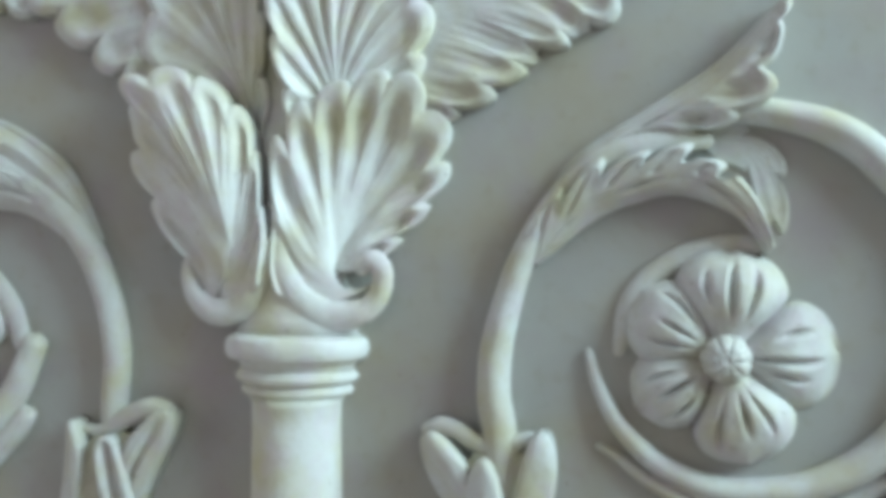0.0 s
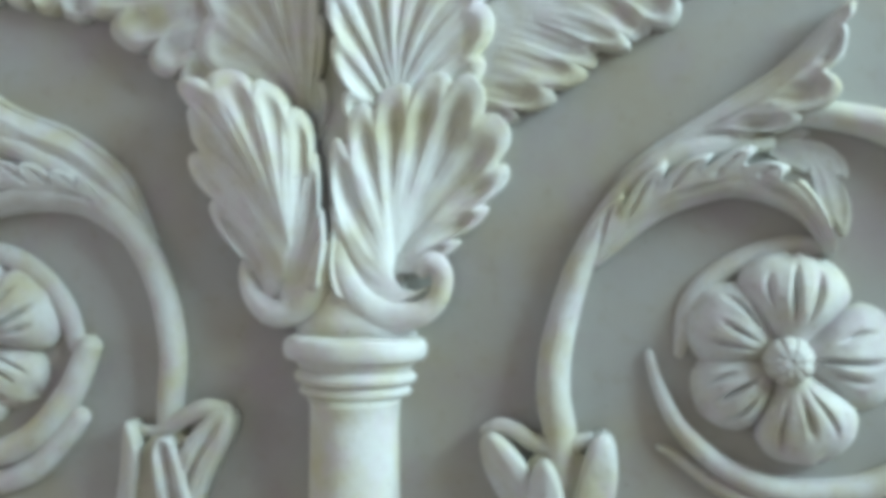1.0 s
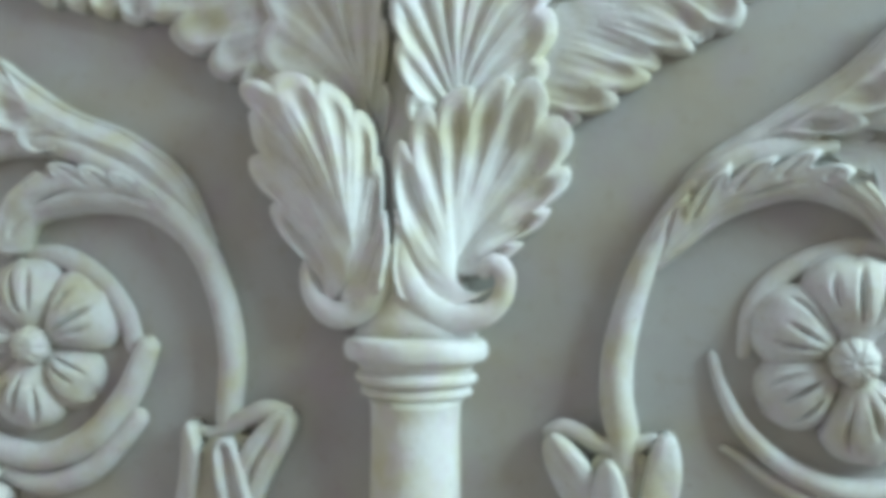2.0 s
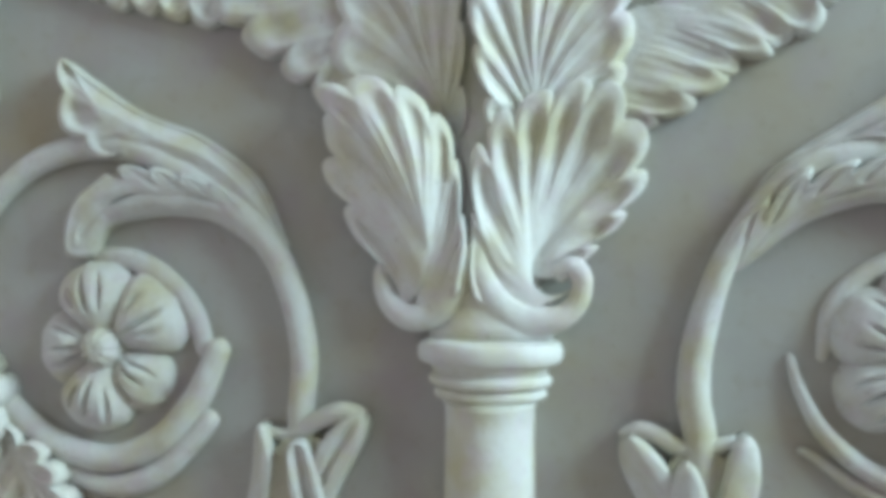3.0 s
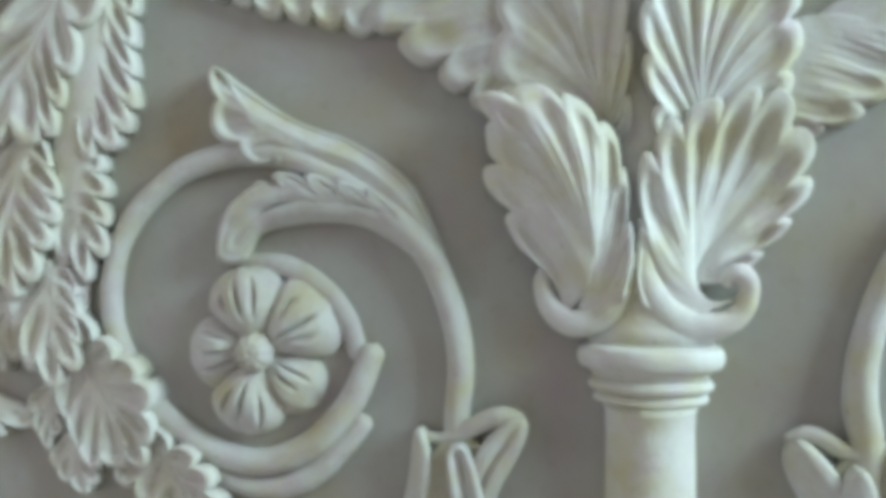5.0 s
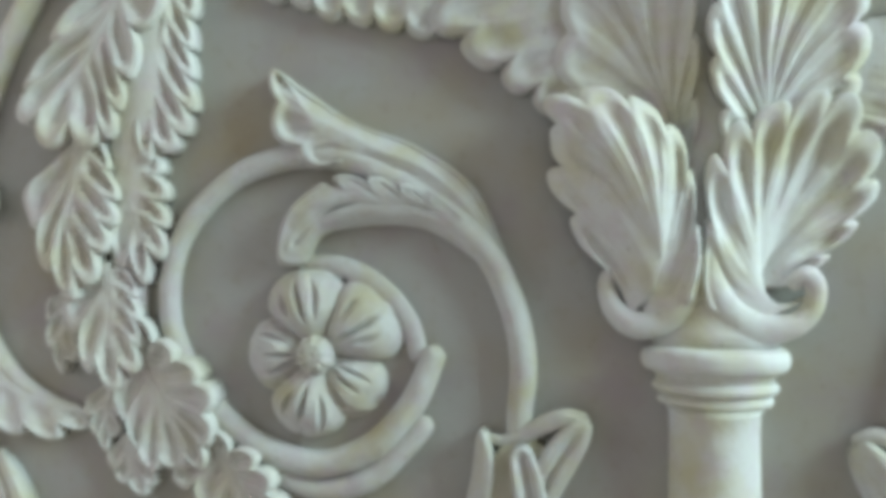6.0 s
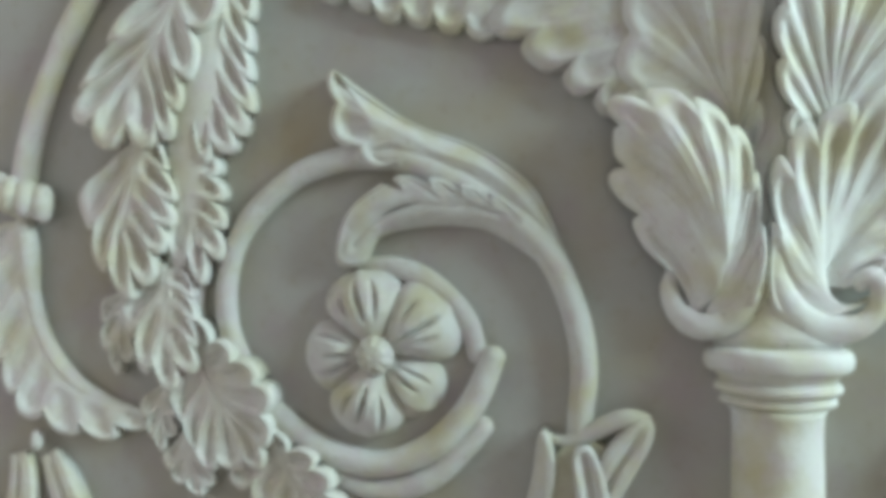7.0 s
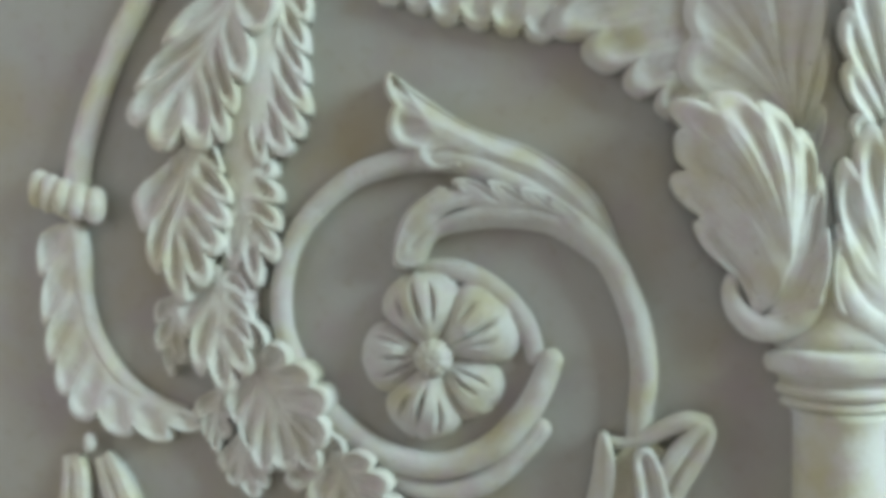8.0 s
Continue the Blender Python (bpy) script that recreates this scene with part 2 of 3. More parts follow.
def rod(points, radii, n=90, seg=20, flat=1.0):
    """A rounded moulding swept along a curve; it tapers by radii and closes in rounded ends."""
    c = curve(points, n)
    t = np.gradient(c, axis=0)
    t /= np.linalg.norm(t, axis=1)[:, None]
    out = np.array([0.0, 0.0, 1.0])
    a = np.cross(out, t)
    a /= np.linalg.norm(a, axis=1)[:, None] + 1e-9
    b = np.cross(t, a)
    s = np.linspace(0, 1, n)
    w = profile(radii, s)
    length = np.linalg.norm(np.diff(c, axis=0), axis=1).sum()
    near = np.minimum(s, 1 - s) * length / np.maximum(w, 0.5)
    w = w * np.sqrt(1 - (1 - np.clip(near, 0, 1)) ** 2 * 0.98)
    ang = np.linspace(0, 2 * math.pi, seg, endpoint=False)
    ring = a[:, None] * np.cos(ang)[None, :, None] + b[:, None] * (flat * np.sin(ang))[None, :, None]
    v = c[:, None] + ring * w[:, None, None]
    idx = np.arange(n * seg).reshape(n, seg)
    nxt = np.roll(idx, -1, axis=1)
    q = np.stack([idx[:-1], nxt[:-1], nxt[1:], idx[1:]], -1).reshape(-1, 4)[:, ::-1].tolist()
    return v.reshape(-1, 3), q + [idx[0].tolist(), idx[-1][::-1].tolist()]


def lathe(axis_u, rows, depth=0.8, seg=72):
    """A turned moulding, half sunk in the wall. rows: v and radius, from the bottom up; depth: how flat its section is."""
    rows = np.array(rows, float)
    ang = np.linspace(-0.08, math.pi + 0.08, seg)
    v = np.stack([np.stack([axis_u + r * np.cos(ang), 0 * ang + z, depth * r * np.sin(ang)], 1) for z, r in rows])
    m = len(rows)
    idx = np.arange(m * seg).reshape(m, seg)
    q = np.stack([idx[:-1, :-1], idx[:-1, 1:], idx[1:, 1:], idx[1:, :-1]], -1).reshape(-1, 4)[:, ::-1].tolist()
    return v.reshape(-1, 3), q + [idx[0].tolist(), idx[-1][::-1].tolist()]


def torus_rows(v0, v1, r, bulge, n=10):
    """Rows of a rounded ring between two heights."""
    a = np.linspace(-math.pi / 2, math.pi / 2, n)
    return [((v0 + v1) / 2 + (v1 - v0) / 2 * math.sin(x), r + bulge * math.cos(x)) for x in a]


def petal(centre, angle, length, width, base_h, rise, grooves, seed=0, tip_drop=5.0):
    """A plump petal with cut grooves that runs out from the heart of a flower."""
    nq, nw = 48, 53
    q, w = np.linspace(0, 1, nq)[:, None], np.linspace(-1, 1, nw)[None]
    end = np.clip((q - 0.5) / 0.5, 0, 1)
    half = width * (0.24 + 0.78 * smooth(0.0, 0.68, q)) * (1 - end**3.0) ** 0.5
    half = np.maximum(half, 0.05 * width)
    along = length * (q + 0.015 * np.cos(w * 6 + seed) * q**2)
    across = half * w
    bow = np.sqrt(np.clip(1 - w**2 * 0.985, 0, 1))
    h = base_h + 1.2 * rise * bow * (0.4 + 0.6 * smooth(0, 0.5, q)) * np.sqrt(np.clip(1 - end**3 * 0.95, 0, 1)) - tip_drop * q**3
    for pos, start, end_q, deep in grooves:
        lane = pos * (0.55 + 0.6 * q)
        run = smooth(start - 0.1, start + 0.15, q) * (1 - smooth(end_q - 0.25, end_q + 0.05, q))
        h = h - deep * np.exp(-((w - lane) / 0.062) ** 2) * run + deep * 0.3 * np.exp(-((w - lane) / 0.22) ** 2) * run
    a = radians(angle)
    u = centre[0] + along * math.cos(a) - across * math.sin(a)
    v = centre[1] + along * math.sin(a) + across * math.cos(a)
    G = np.stack([u, v, np.maximum(h, 0.6)], -1)
    B = G.copy()
    B[..., 2] = -1.5
    return slab(G, B)


def heart(centre, radius, base_h, tall, cuts=9):
    """The domed heart of a flower, scored like a seed head."""
    na, nr = 90, 18
    a, r = np.linspace(0, 2 * math.pi, na)[:, None], np.linspace(0.0, 1, nr)[None]
    score = np.abs(np.cos(cuts / 2 * a + 0.5 * r)) ** 10
    h = base_h + tall * np.sqrt(np.clip(1 - r**2 * 0.985, 0, 1)) - 1.4 * score * smooth(0.12, 0.4, r) - 1.6 * np.exp(-(r / 0.14) ** 2)
    h = h + 0.7 * np.exp(-((r - 0.55) / 0.12) ** 2)
    rad = radius * r * (1 - 0.05 * score)
    G = np.stack([centre[0] + rad * np.cos(a), centre[1] + rad * np.sin(a), h], -1)
    B = G.copy()
    B[..., 2] = -1.5
    return slab(G, B)


def box(u0, u1, v0, v1, h0, h1):
    p = [(u, v, h) for h in (h0, h1) for v in (v0, v1) for u in (u0, u1)]
    return np.array(p, float), [(0, 2, 3, 1), (4, 5, 7, 6), (0, 1, 5, 4), (2, 6, 7, 3), (0, 4, 6, 2), (1, 3, 7, 5)]


def structure(name, shape, material, label, category):
    verts, faces = shape
    me = bpy.data.meshes.new(name)
    me.from_pydata(to_world(verts).tolist(), [], faces)
    me.materials.append(material)
    return tagged(new(name, me), label, category, kind="structure")


# ---- the relief's wall, and an unseen made-up room that bounces light at it ----
def joined(parts):
    return np.concatenate([p[0] for p in parts]), [tuple(i + 8 * k for i in f) for k, p in enumerate(parts) for f in p[1]]


def pierced(u0, u1, v0, v1, h0, h1):
    """A wall across the room with one window opening."""
    return joined([box(u0, u1, LOW, v0, -200, 3400), box(u0, u1, v1, HIGH, -200, 3400), box(u0, u1, v0, v1, -200, h0), box(u0, u1, v0, v1, h1, 3400)])


def frame_of(u0, u1, v0, v1, h0, h1, w=40):
    return joined([box(u0, u1, v0, v0 + w, h0, h1), box(u0, u1, v1 - w, v1, h0, h1), box(u0, u1, v0 + w, v1 - w, h0, h0 + w), box(u0, u1, v0 + w, v1 - w, h1 - w, h1)])


LOW, HIGH = -1500, 1500
structure("wall_north", box(-1100, 1600, LOW, HIGH, -200, 0), GROUND, "grey-green plastered wall behind the white relief", "wall")
structure("wall_south", box(-1100, 1600, LOW, HIGH, 2600, 2800), WARM_BOUNCE, "unseen warm wall, added to bounce fill light at the relief", "wall")
# unseen; its place and mauve colour are set to shape the light from the left
structure("wall_west", pierced(-1300, -1100, -380, 620, 150, 850), WEST_BOUNCE, "unseen mauve wall with a window opening, added to dim and tint the bounce", "wall")
structure("wall_east", pierced(1600, 1800, 420, 1400, 60, 980), WARM_BOUNCE, "unseen warm wall with a window opening, added to bounce fill light", "wall")
# unseen floor, added as a reflector below the relief
structure("floor", box(-1300, 1800, LOW - 100, LOW, -200, 3400), FLOOR_BOUNCE, "unseen pale floor, added to bounce light up at the relief", "floor")
structure("ceiling", box(-1300, 1800, HIGH, HIGH + 100, -200, 3400), WARM_BOUNCE, "unseen warm ceiling, added to bounce fill light down", "ceiling")
structure("window_1", frame_of(1720, 1770, 420, 1400, 60, 980), FRAME, "white painted window frame", "window")
structure("window_2", frame_of(-1270, -1220, -380, 620, 150, 850), FRAME, "white painted window frame", "window")

# ---- the column with its capital of leaves ----
AXIS = -85.5
col = thing("column", (AXIS, LOW, 0), "white stucco half column with a ringed neck and curling acanthus leaves", "column")
part("shaft", lathe(AXIS, [(LOW, 31), (-900, 30), (-400, 28), (-140, 26.5), (-100, 26), (-88, 26.5), (-84, 28.5)], 1.05), STUCCO, col)
part("neck_ring", lathe(AXIS, [(-84, 28)] + torus_rows(-83, -77, 31, 2.6) + [(-76.5, 31.5)], 0.82), STUCCO, col)
part("neck_ring", lathe(AXIS, [(-77, 31.5)] + torus_rows(-75.5, -69, 33.5, 3.0) + [(-68, 34)], 0.82), STUCCO, col)
part("abacus", lathe(AXIS, [(-69, 34), (-66, 34), (-63, 37)] + torus_rows(-62.5, -49.5, 39, 3.8) + [(-48.5, 36), (-47.5, 10)], 0.80), STUCCO, col)
bell = part("bell", lathe(AXIS, [(-48, 37), (-40, 34), (-10, 28), (40, 26), (110, 28), (190, 30), (200, 10)], 0.6), STUCCO, col)

part("acanthus_leaf", fan([(-140, -22, 10), (-132, -28, 12), (-122, -19, 18), (-117, 0, 24)],
                          [(0.25, -144, 3, -167, 17, 18), (0.6, -146, 26, -183, 49, 18), (0.75, -141, 44, -182, 72, 20),
                           (0.9, -144, 57, -184, 98, 28), (1, -130, 56, -152, 102, 29), (1, -120, 53, -128, 94, 29), (0.95, -110, 40, -107, 77, 27),
                           (0.7, -105, 14, -99, 49, 28), (0.4, -107, -12, -96, 19, 29)],
     amp=2.6, ridge=0.5, rim=1.6, notch=0.5, thick=14, belly=[2, 9, 12, 11, 11, 10, 4, 0, 0], ends=(0.5, 0.6), seed=3, groove=0.9), STUCCO, bell, "acanthus leaf turned to the shade")
part("volute", rod([(-98, 8, 22), (-103, -18, 16), (-115, -33, 13), (-131, -36, 11), (-143, -28, 10), (-148, -14, 10), (-146, -2, 11)], [4, 7, 8.5, 8.5, 8, 6, 3.5], n=80, flat=0.8), STUCCO, bell)
part("acanthus_leaf", fan([(-39, -20, 12), (-51, -28, 10), (-59, -22, 7), (-60, -4, 6)],
                          [(0, -78, -18, -93, 20, 25), (0.3, -74, 10, -92, 55, 28), (0.5, -66, 24, -79, 81, 28), (0.7, -61, 37, -56, 89, 27),
                           (0.8, -51, 41, -33, 97, 27), (0.9, -39, 45, -12, 94, 23), (0.95, -34, 31, 4, 68, 10), (1, -31, 22, 4, 41, 6),
                           (1, -38, 7, -9, 19, 6), (0.9, -49, -6, -24, 2, 10)],
     amp=4.4, ridge=0.3, rim=2.2, notch=0.5, thick=14, belly=[1, 1, 0, -2, -5, -8, -5, 0, 3, 2], ends=(0.55, 0.5), seed=5), STUCCO, bell, "acanthus leaf facing the light")
part("volute", rod([(-91, 18, 20), (-89, -8, 16), (-80, -26, 13), (-64, -36, 12), (-45, -35, 12), (-34, -26, 12), (-31, -14, 13), (-36, -6, 14), (-43, -9, 14), (-40, -14, 13)],
     [3, 6, 9, 10.5, 10.5, 9, 7, 6, 6, 3], n=110, flat=0.8), STUCCO, bell)
part("acanthus_leaf", leaf([(-58, 62, 10), (-56, 108, 18), (-44, 195, 26)], [22, 32, 40, 44, 34], [30, 48, 54, 48, 30],
     lobes=11, amp=3.2, ridge=1.2, rim=1.6, scallop=0.42, cup=(15, -4), root=0.15, thick=12, seed=8), STUCCO, bell)
part("acanthus_leaf", leaf([(-106, 62, 8), (-118, 104, 15), (-152, 195, 22)], [30, 54, 60, 48, 30], [10, 20, 34, 42, 28],
     lobes=9, amp=2.4, ridge=0.6, rim=1.6, cut=1.0, scallop=0.42, cup=(-4, 10), root=0.2, thick=12, seed=9), STUCCO, bell)


# ---- leaf sprays that rise from behind the capital ----
def spray(at, leaves, label):
    ob = thing("leaf_spray", at, label, "relief ornament", "leaf sprays beside the column")
    for k, (spine, flutes) in enumerate(leaves):
        part("acanthus_leaf", fan(spine, flutes, amp=2.8, ridge=0.25, rim=1.4, notch=0.5, belly=3, seed=20 + k), WASHED, ob)
    return ob


spray((0, 90, 0), [
    ([(-10, 127, 6), (16, 147, 8), (53, 169, 8)],
     [(0, 22, 119, 47, 106, 6), (0.15, 35, 124, 68, 109, 11), (0.45, 56, 134, 76, 116, 7), (0.7, 68, 140, 93, 121, 10),
      (1, 86, 158, 109, 141, 8)]),
    ([(-27, 87, 6), (-19, 111, 8), (-6, 139, 8)],
     [(0, -9, 78, 7, 71, 7), (0.15, -3, 87, 28, 80, 10), (0.5, 10, 105, 45, 94, 10), (0.7, 19, 116, 54, 101, 7),
      (0.9, 32, 128, 56, 110, 7)])],
    "white stucco acanthus leaf spray sweeping away from the column")
spray((-190, 100, 0), [
    ([(-226, 181, 5), (-301, 203, 6), (-380, 224, 5)],
     [(0, -250, 162, -266, 142, 8), (0.2, -277, 171, -285, 148, 8), (0.4, -299, 176, -303, 152, 8),
      (0.6, -323, 181, -324, 156, 8), (0.8, -343, 188, -343, 163, 8), (1, -360, 194, -364, 171, 8)]),
    ([(-146, 113, 8), (-164, 155, 9), (-185, 187, 9)],
     [(0, -172, 107, -189, 92, 9), (0.1, -179, 125, -208, 106, 11), (0.4, -195, 142, -229, 124, 12),
      (0.75, -212, 162, -259, 148, 12), (1, -219, 182, -252, 183, 9)])],
    "white stucco acanthus leaf spray with a row of rounded lobes")

# ---- the scroll on the lit side ----
GROUP = "scrolls beside the column"
sr = thing("leaf_scroll", (150, -30, 0), "white stucco spiral scroll with acanthus leaves round a flower", "relief scroll", GROUP)
part("stem", rod([(34, -150, 2), (33, -104, 3), (29, -79, 4), (32, -49, 4), (40, -18, 4), (52, 9, 5), (69, 33, 5), (92, 53, 5), (118, 66, 5), (146, 72, 5),
                  (179, 69, 4), (203, 61, 4), (226, 44, 4), (254, 8, 4), (261, -34, 4), (250, -68, 4), (226, -102, 4), (190, -122, 4), (152, -126, 3), (121, -116, 3),
                  (98, -96, 3), (86, -75, 2), (80, -53, 1)], [8.5, 9.5, 7.5, 5.5, 7, 9.5, 9.5, 9, 8, 6, 2.5], n=260, flat=1.15), WASHED, sr)
part("stem_branch", rod([(230, -116, 1), (190, -138, 2), (150, -138, 2), (118, -126, 2), (92, -109, 1), (84, -106, 1)], [6, 6, 6, 5, 4, 2]), WASHED, sr)
part("outer_leaf", fan([(59, 30, 6), (97, 59, 11), (126, 71, 14), (148, 87, 17), (166, 105, 18)],
                       [(0, 60, 32, 59, 32, 3), (0.15, 79, 51, 74, 51, 4), (0.45, 112, 70, 109, 74, 5), (0.75, 146, 90, 143, 95, 7),
                        (1, 169, 114, 180, 128, 14), (0.95, 166, 100, 176, 104, 23), (0.75, 147, 81, 172, 78, 22), (0.5, 126, 67, 152, 63, 17),
                        (0.35, 109, 61, 129, 59, 13), (0.22, 95, 54, 110, 52, 12), (0.1, 80, 46, 89, 44, 10), (0, 62, 30, 63, 29, 4)],
     amp=4.0, ridge=0.4, rim=1.8, notch=0.26, belly=0, ends=(0.1, 0.1), seed=31, plain=(5, 1)), WASHED, sr)
part("inner_leaf", fan([(48, -14, 6), (65, 10, 11), (83, 24, 14), (106, 34, 16), (131, 36, 17), (153, 26, 15), (168, 3, 10)],
                       [(0.05, 56, 12, 64, 30, 15), (0.2, 75, 28, 85, 47, 17), (0.38, 96, 39, 109, 51, 18), (0.55, 117, 44, 131, 54, 18),
                        (0.72, 137, 40, 149, 44, 18), (0.86, 156, 27, 164, 27, 16), (1, 170, 5, 173, 3, 12), (1, 169, 1, 170, -2, 5),
                        (0.85, 151, 21, 156, 17, 5), (0.65, 127, 31, 129, 28, 5), (0.4, 103, 28, 104, 24, 5), (0.2, 79, 17, 81, 13, 5),
                        (0.03, 54, -4, 55, -8, 4)],
     amp=-1.6, ridge=0.0, rim=1.2, belly=2.5, notch=0.95, ends=(0.5, 0.1), seed=32, groove=2.4, plain=(0, 8)), WASHED, sr)
part("leaf_back", rod([(65, 30, 3), (76, 40, 5), (92, 49, 6), (112, 55, 6), (131, 57, 5), (145, 57, 3)], [4, 7, 8, 8, 7, 4]), WASHED, sr)
part("leaf_flap", leaf([(138, 60, 1), (166, 46, 1.8), (180, 2, 1.2)], [8, 13, 13, 6], [8, 10, 8, 4], lobes=5, amp=0.4, rim=0.3, edge=1.0, cup=(0, 0), seed=33), WASHED, sr)
part("flower_stalk", rod([(176, 2, 1), (150, 2, 1), (122, -8, 1), (103, -28, 1), (96, -58, 1)], [4, 6, 6, 6, 3], flat=0.6), WASHED, sr)
cup_r = part("calyx_cup", leaf([(34, -215, 8), (33, -165, 13), (31, -107, 10)], [16, 23, 27, 26], [16, 23, 27, 26], lobes=3, amp=1.2, scallop=0.2, cup=(0, 0), root=0.1, blunt=8, seed=37),
             OCHRE, sr, "ochre-washed calyx")
FOLD = dict(lobes=1, hollow=False, scallop=0.0, root=0.1, edge=4)
for sp, l, r, k, fold in (([(36, -180, 9), (17, -136, 13), (-8, -99, 14)], [9, 15, 18, 16], [7, 8, 9, 10], 34, dict(amp=2.5, cup=(-11, 0), curl=2, blunt=8)),
                          ([(34, -185, 12), (28, -150, 19), (25, -112, 20)], [9, 12, 12, 10], [9, 10, 10, 8], 35, dict(amp=2.5, cup=(-6, 0), curl=2, blunt=7)),
                          ([(44, -185, 9), (50, -142, 13), (57, -98, 14)], [9, 10, 10, 9], [9, 10, 11, 10], 36, dict(amp=4.0, cup=(2, -4), curl=2, blunt=7))):
    part("calyx_leaf", leaf(sp, l, r, seed=k, **FOLD, **fold), WASHED, cup_r)
part("calyx_rim", rod([(-11, -101, 6), (0, -97, 7), (10, -100, 7), (21, -106, 7), (38, -106, 7), (53, -101, 6)], [3, 4.5, 5, 5, 5, 3], flat=0.8), WASHED, cup_r, "ochre-washed rim")


# ---- the scroll on the shaded side ----
sl = thing("leaf_scroll", (-318, -35, 0), "white stucco hooked spiral scroll with leaves round a flower", "relief scroll", GROUP)
part("stem", rod([(-202, -122, 1), (-201, -94, 3), (-199, -58, 4), (-207, -23, 4), (-221, 6, 5), (-247, 32, 5), (-282, 54, 5), (-308, 66, 5), (-340, 70, 4), (-379, 61, 4),
                  (-410, 39, 4), (-431, 8, 4), (-436, -34, 4), (-425, -66, 4), (-402, -98, 4), (-371, -120, 4), (-333, -130, 4), (-297, -119, 4), (-271, -92, 4), (-252, -52, 3)],
                 [8, 8.5, 9, 9.5, 9.5, 8, 7.5, 7.5, 8, 9, 9.5, 7.5], n=260, flat=0.95), WASHED, sl)
part("stem_branch", rod([(-380, -130, 1), (-335, -147, 2), (-300, -140, 3), (-275, -118, 3), (-258, -98, 3)], [5, 7, 8, 8, 6.5], flat=0.9), WASHED, sl)
part("outer_leaf", fan([(-212, 8, 6), (-236, 41, 10), (-264, 61, 13), (-300, 75, 14), (-332, 92, 14)],
                       [(0, -213, 10, -211, 9, 3), (0.2, -233, 43, -229, 47, 4), (0.45, -266, 68, -266, 74, 4), (0.7, -304, 84, -308, 91, 5),
                        (0.95, -339, 104, -343, 114, 8), (1, -347, 111, -361, 124, 15), (0.92, -338, 88, -360, 83, 16),
                        (0.72, -314, 72, -334, 62, 14), (0.58, -294, 66, -310, 61, 12), (0.4, -271, 57, -289, 55, 12),
                        (0.2, -249, 41, -262, 45, 11), (0, -217, 11, -219, 10, 5)],
     amp=4.0, ridge=0.4, rim=1.8, notch=0.26, belly=0, ends=(0.1, 0.1), seed=41, plain=(5, 1)), WASHED, sl)
part("inner_leaf", fan([(-214, -1, 6), (-247, 31, 13), (-281, 36, 16), (-317, 35, 17), (-344, 13, 13)],
                       [(0.05, -226, 15, -231, 20, 8), (0.15, -243, 34, -252, 43, 13), (0.28, -260, 40, -270, 49, 15),
                        (0.42, -280, 45, -290, 54, 16), (0.55, -297, 47, -316, 56, 17), (0.72, -317, 42, -336, 45, 17),
                        (0.82, -332, 35, -349, 32, 17), (0.92, -341, 24, -356, 15, 15), (1, -348, 10, -356, -1, 11), (1, -342, 8, -340, -1, 6),
                        (0.85, -326, 23, -329, 17, 5), (0.65, -302, 29, -303, 23, 5), (0.45, -279, 29, -279, 24, 5), (0.25, -252, 25, -255, 19, 5),
                        (0.05, -226, 6, -228, 1, 4)],
     amp=-1.2, ridge=0.0, rim=1.2, belly=3.0, notch=0.8, ends=(0.1, 0.1), seed=42, groove=2.0, plain=(1, 10)), WASHED, sl)
part("flower_stalk", rod([(-345, 0, 1), (-319, -2, 1), (-293, -14, 2), (-273, -36, 2), (-264, -64, 1)], [4, 7, 7.5, 7, 6], flat=0.65), WASHED, sl)
cup_l = part("calyx_cup", leaf([(-203, -215, 8), (-200, -165, 13), (-198, -107, 10)], [16, 23, 27, 26], [16, 23, 27, 26], lobes=3, amp=1.2, scallop=0.2, cup=(0, 0), root=0.1, blunt=8, seed=47),
             OCHRE, sl, "ochre-washed calyx")
for sp, l, r, k, fold in (([(-233, -181, 9), (-224, -135, 13), (-223, -102, 14)], [7, 8, 7, 6], [6, 7, 7, 6], 44, dict(amp=3.0, cup=(-6, 2), curl=2, blunt=7)),
                          ([(-188, -176, 13), (-194, -139, 18), (-200, -110, 18)], [9, 10, 9, 8], [9, 10, 9, 8], 45, dict(amp=2.0, cup=(0, 0), curl=1, blunt=9, cut=6.0, cut_w=3.6)),
                          ([(-199, -178, 9), (-183, -131, 14), (-160, -94, 14)], [9, 11, 11, 9], [8, 10, 11, 10], 46, dict(amp=2.5, cup=(1, -2), curl=2, blunt=9, cut=4.0, cut_w=1.8))):
    part("calyx_leaf", leaf(sp, l, r, seed=k, **FOLD, **fold), WASHED, cup_l)
part("calyx_rim", rod([(-223, -107, 6), (-211, -109, 6), (-197, -105, 8), (-185, -98, 10), (-172, -93, 11), (-158, -95, 9)], [3, 4, 5, 6, 6, 4], flat=0.8), WASHED, cup_l, "ochre-washed rim")


# ---- flowers ----
def flower(centre, petals, heart_r, deep, material, label):
    ob = thing("flower", (*centre, 0), label, "relief flower", "flowers inside the scrolls")
    rng = np.random.RandomState(7)
    for k, (ang, ln, wd, bh, rise) in enumerate(petals):
        a, b, c = rng.uniform(-0.1, 0.1, 3)
        cuts = [(a, 0.38 + a, 0.8 + b, deep), (-0.5 + b, 0.42 + c, 0.82 + a, deep * 0.75), (0.5 + c, 0.42 + b, 0.8 + c, deep * 0.75)]
        part("petal", petal(centre, ang, ln, wd, bh, rise, cuts, seed=k), material, ob)
    part("heart", heart(centre, heart_r, 14, 10), material, ob)
    return ob


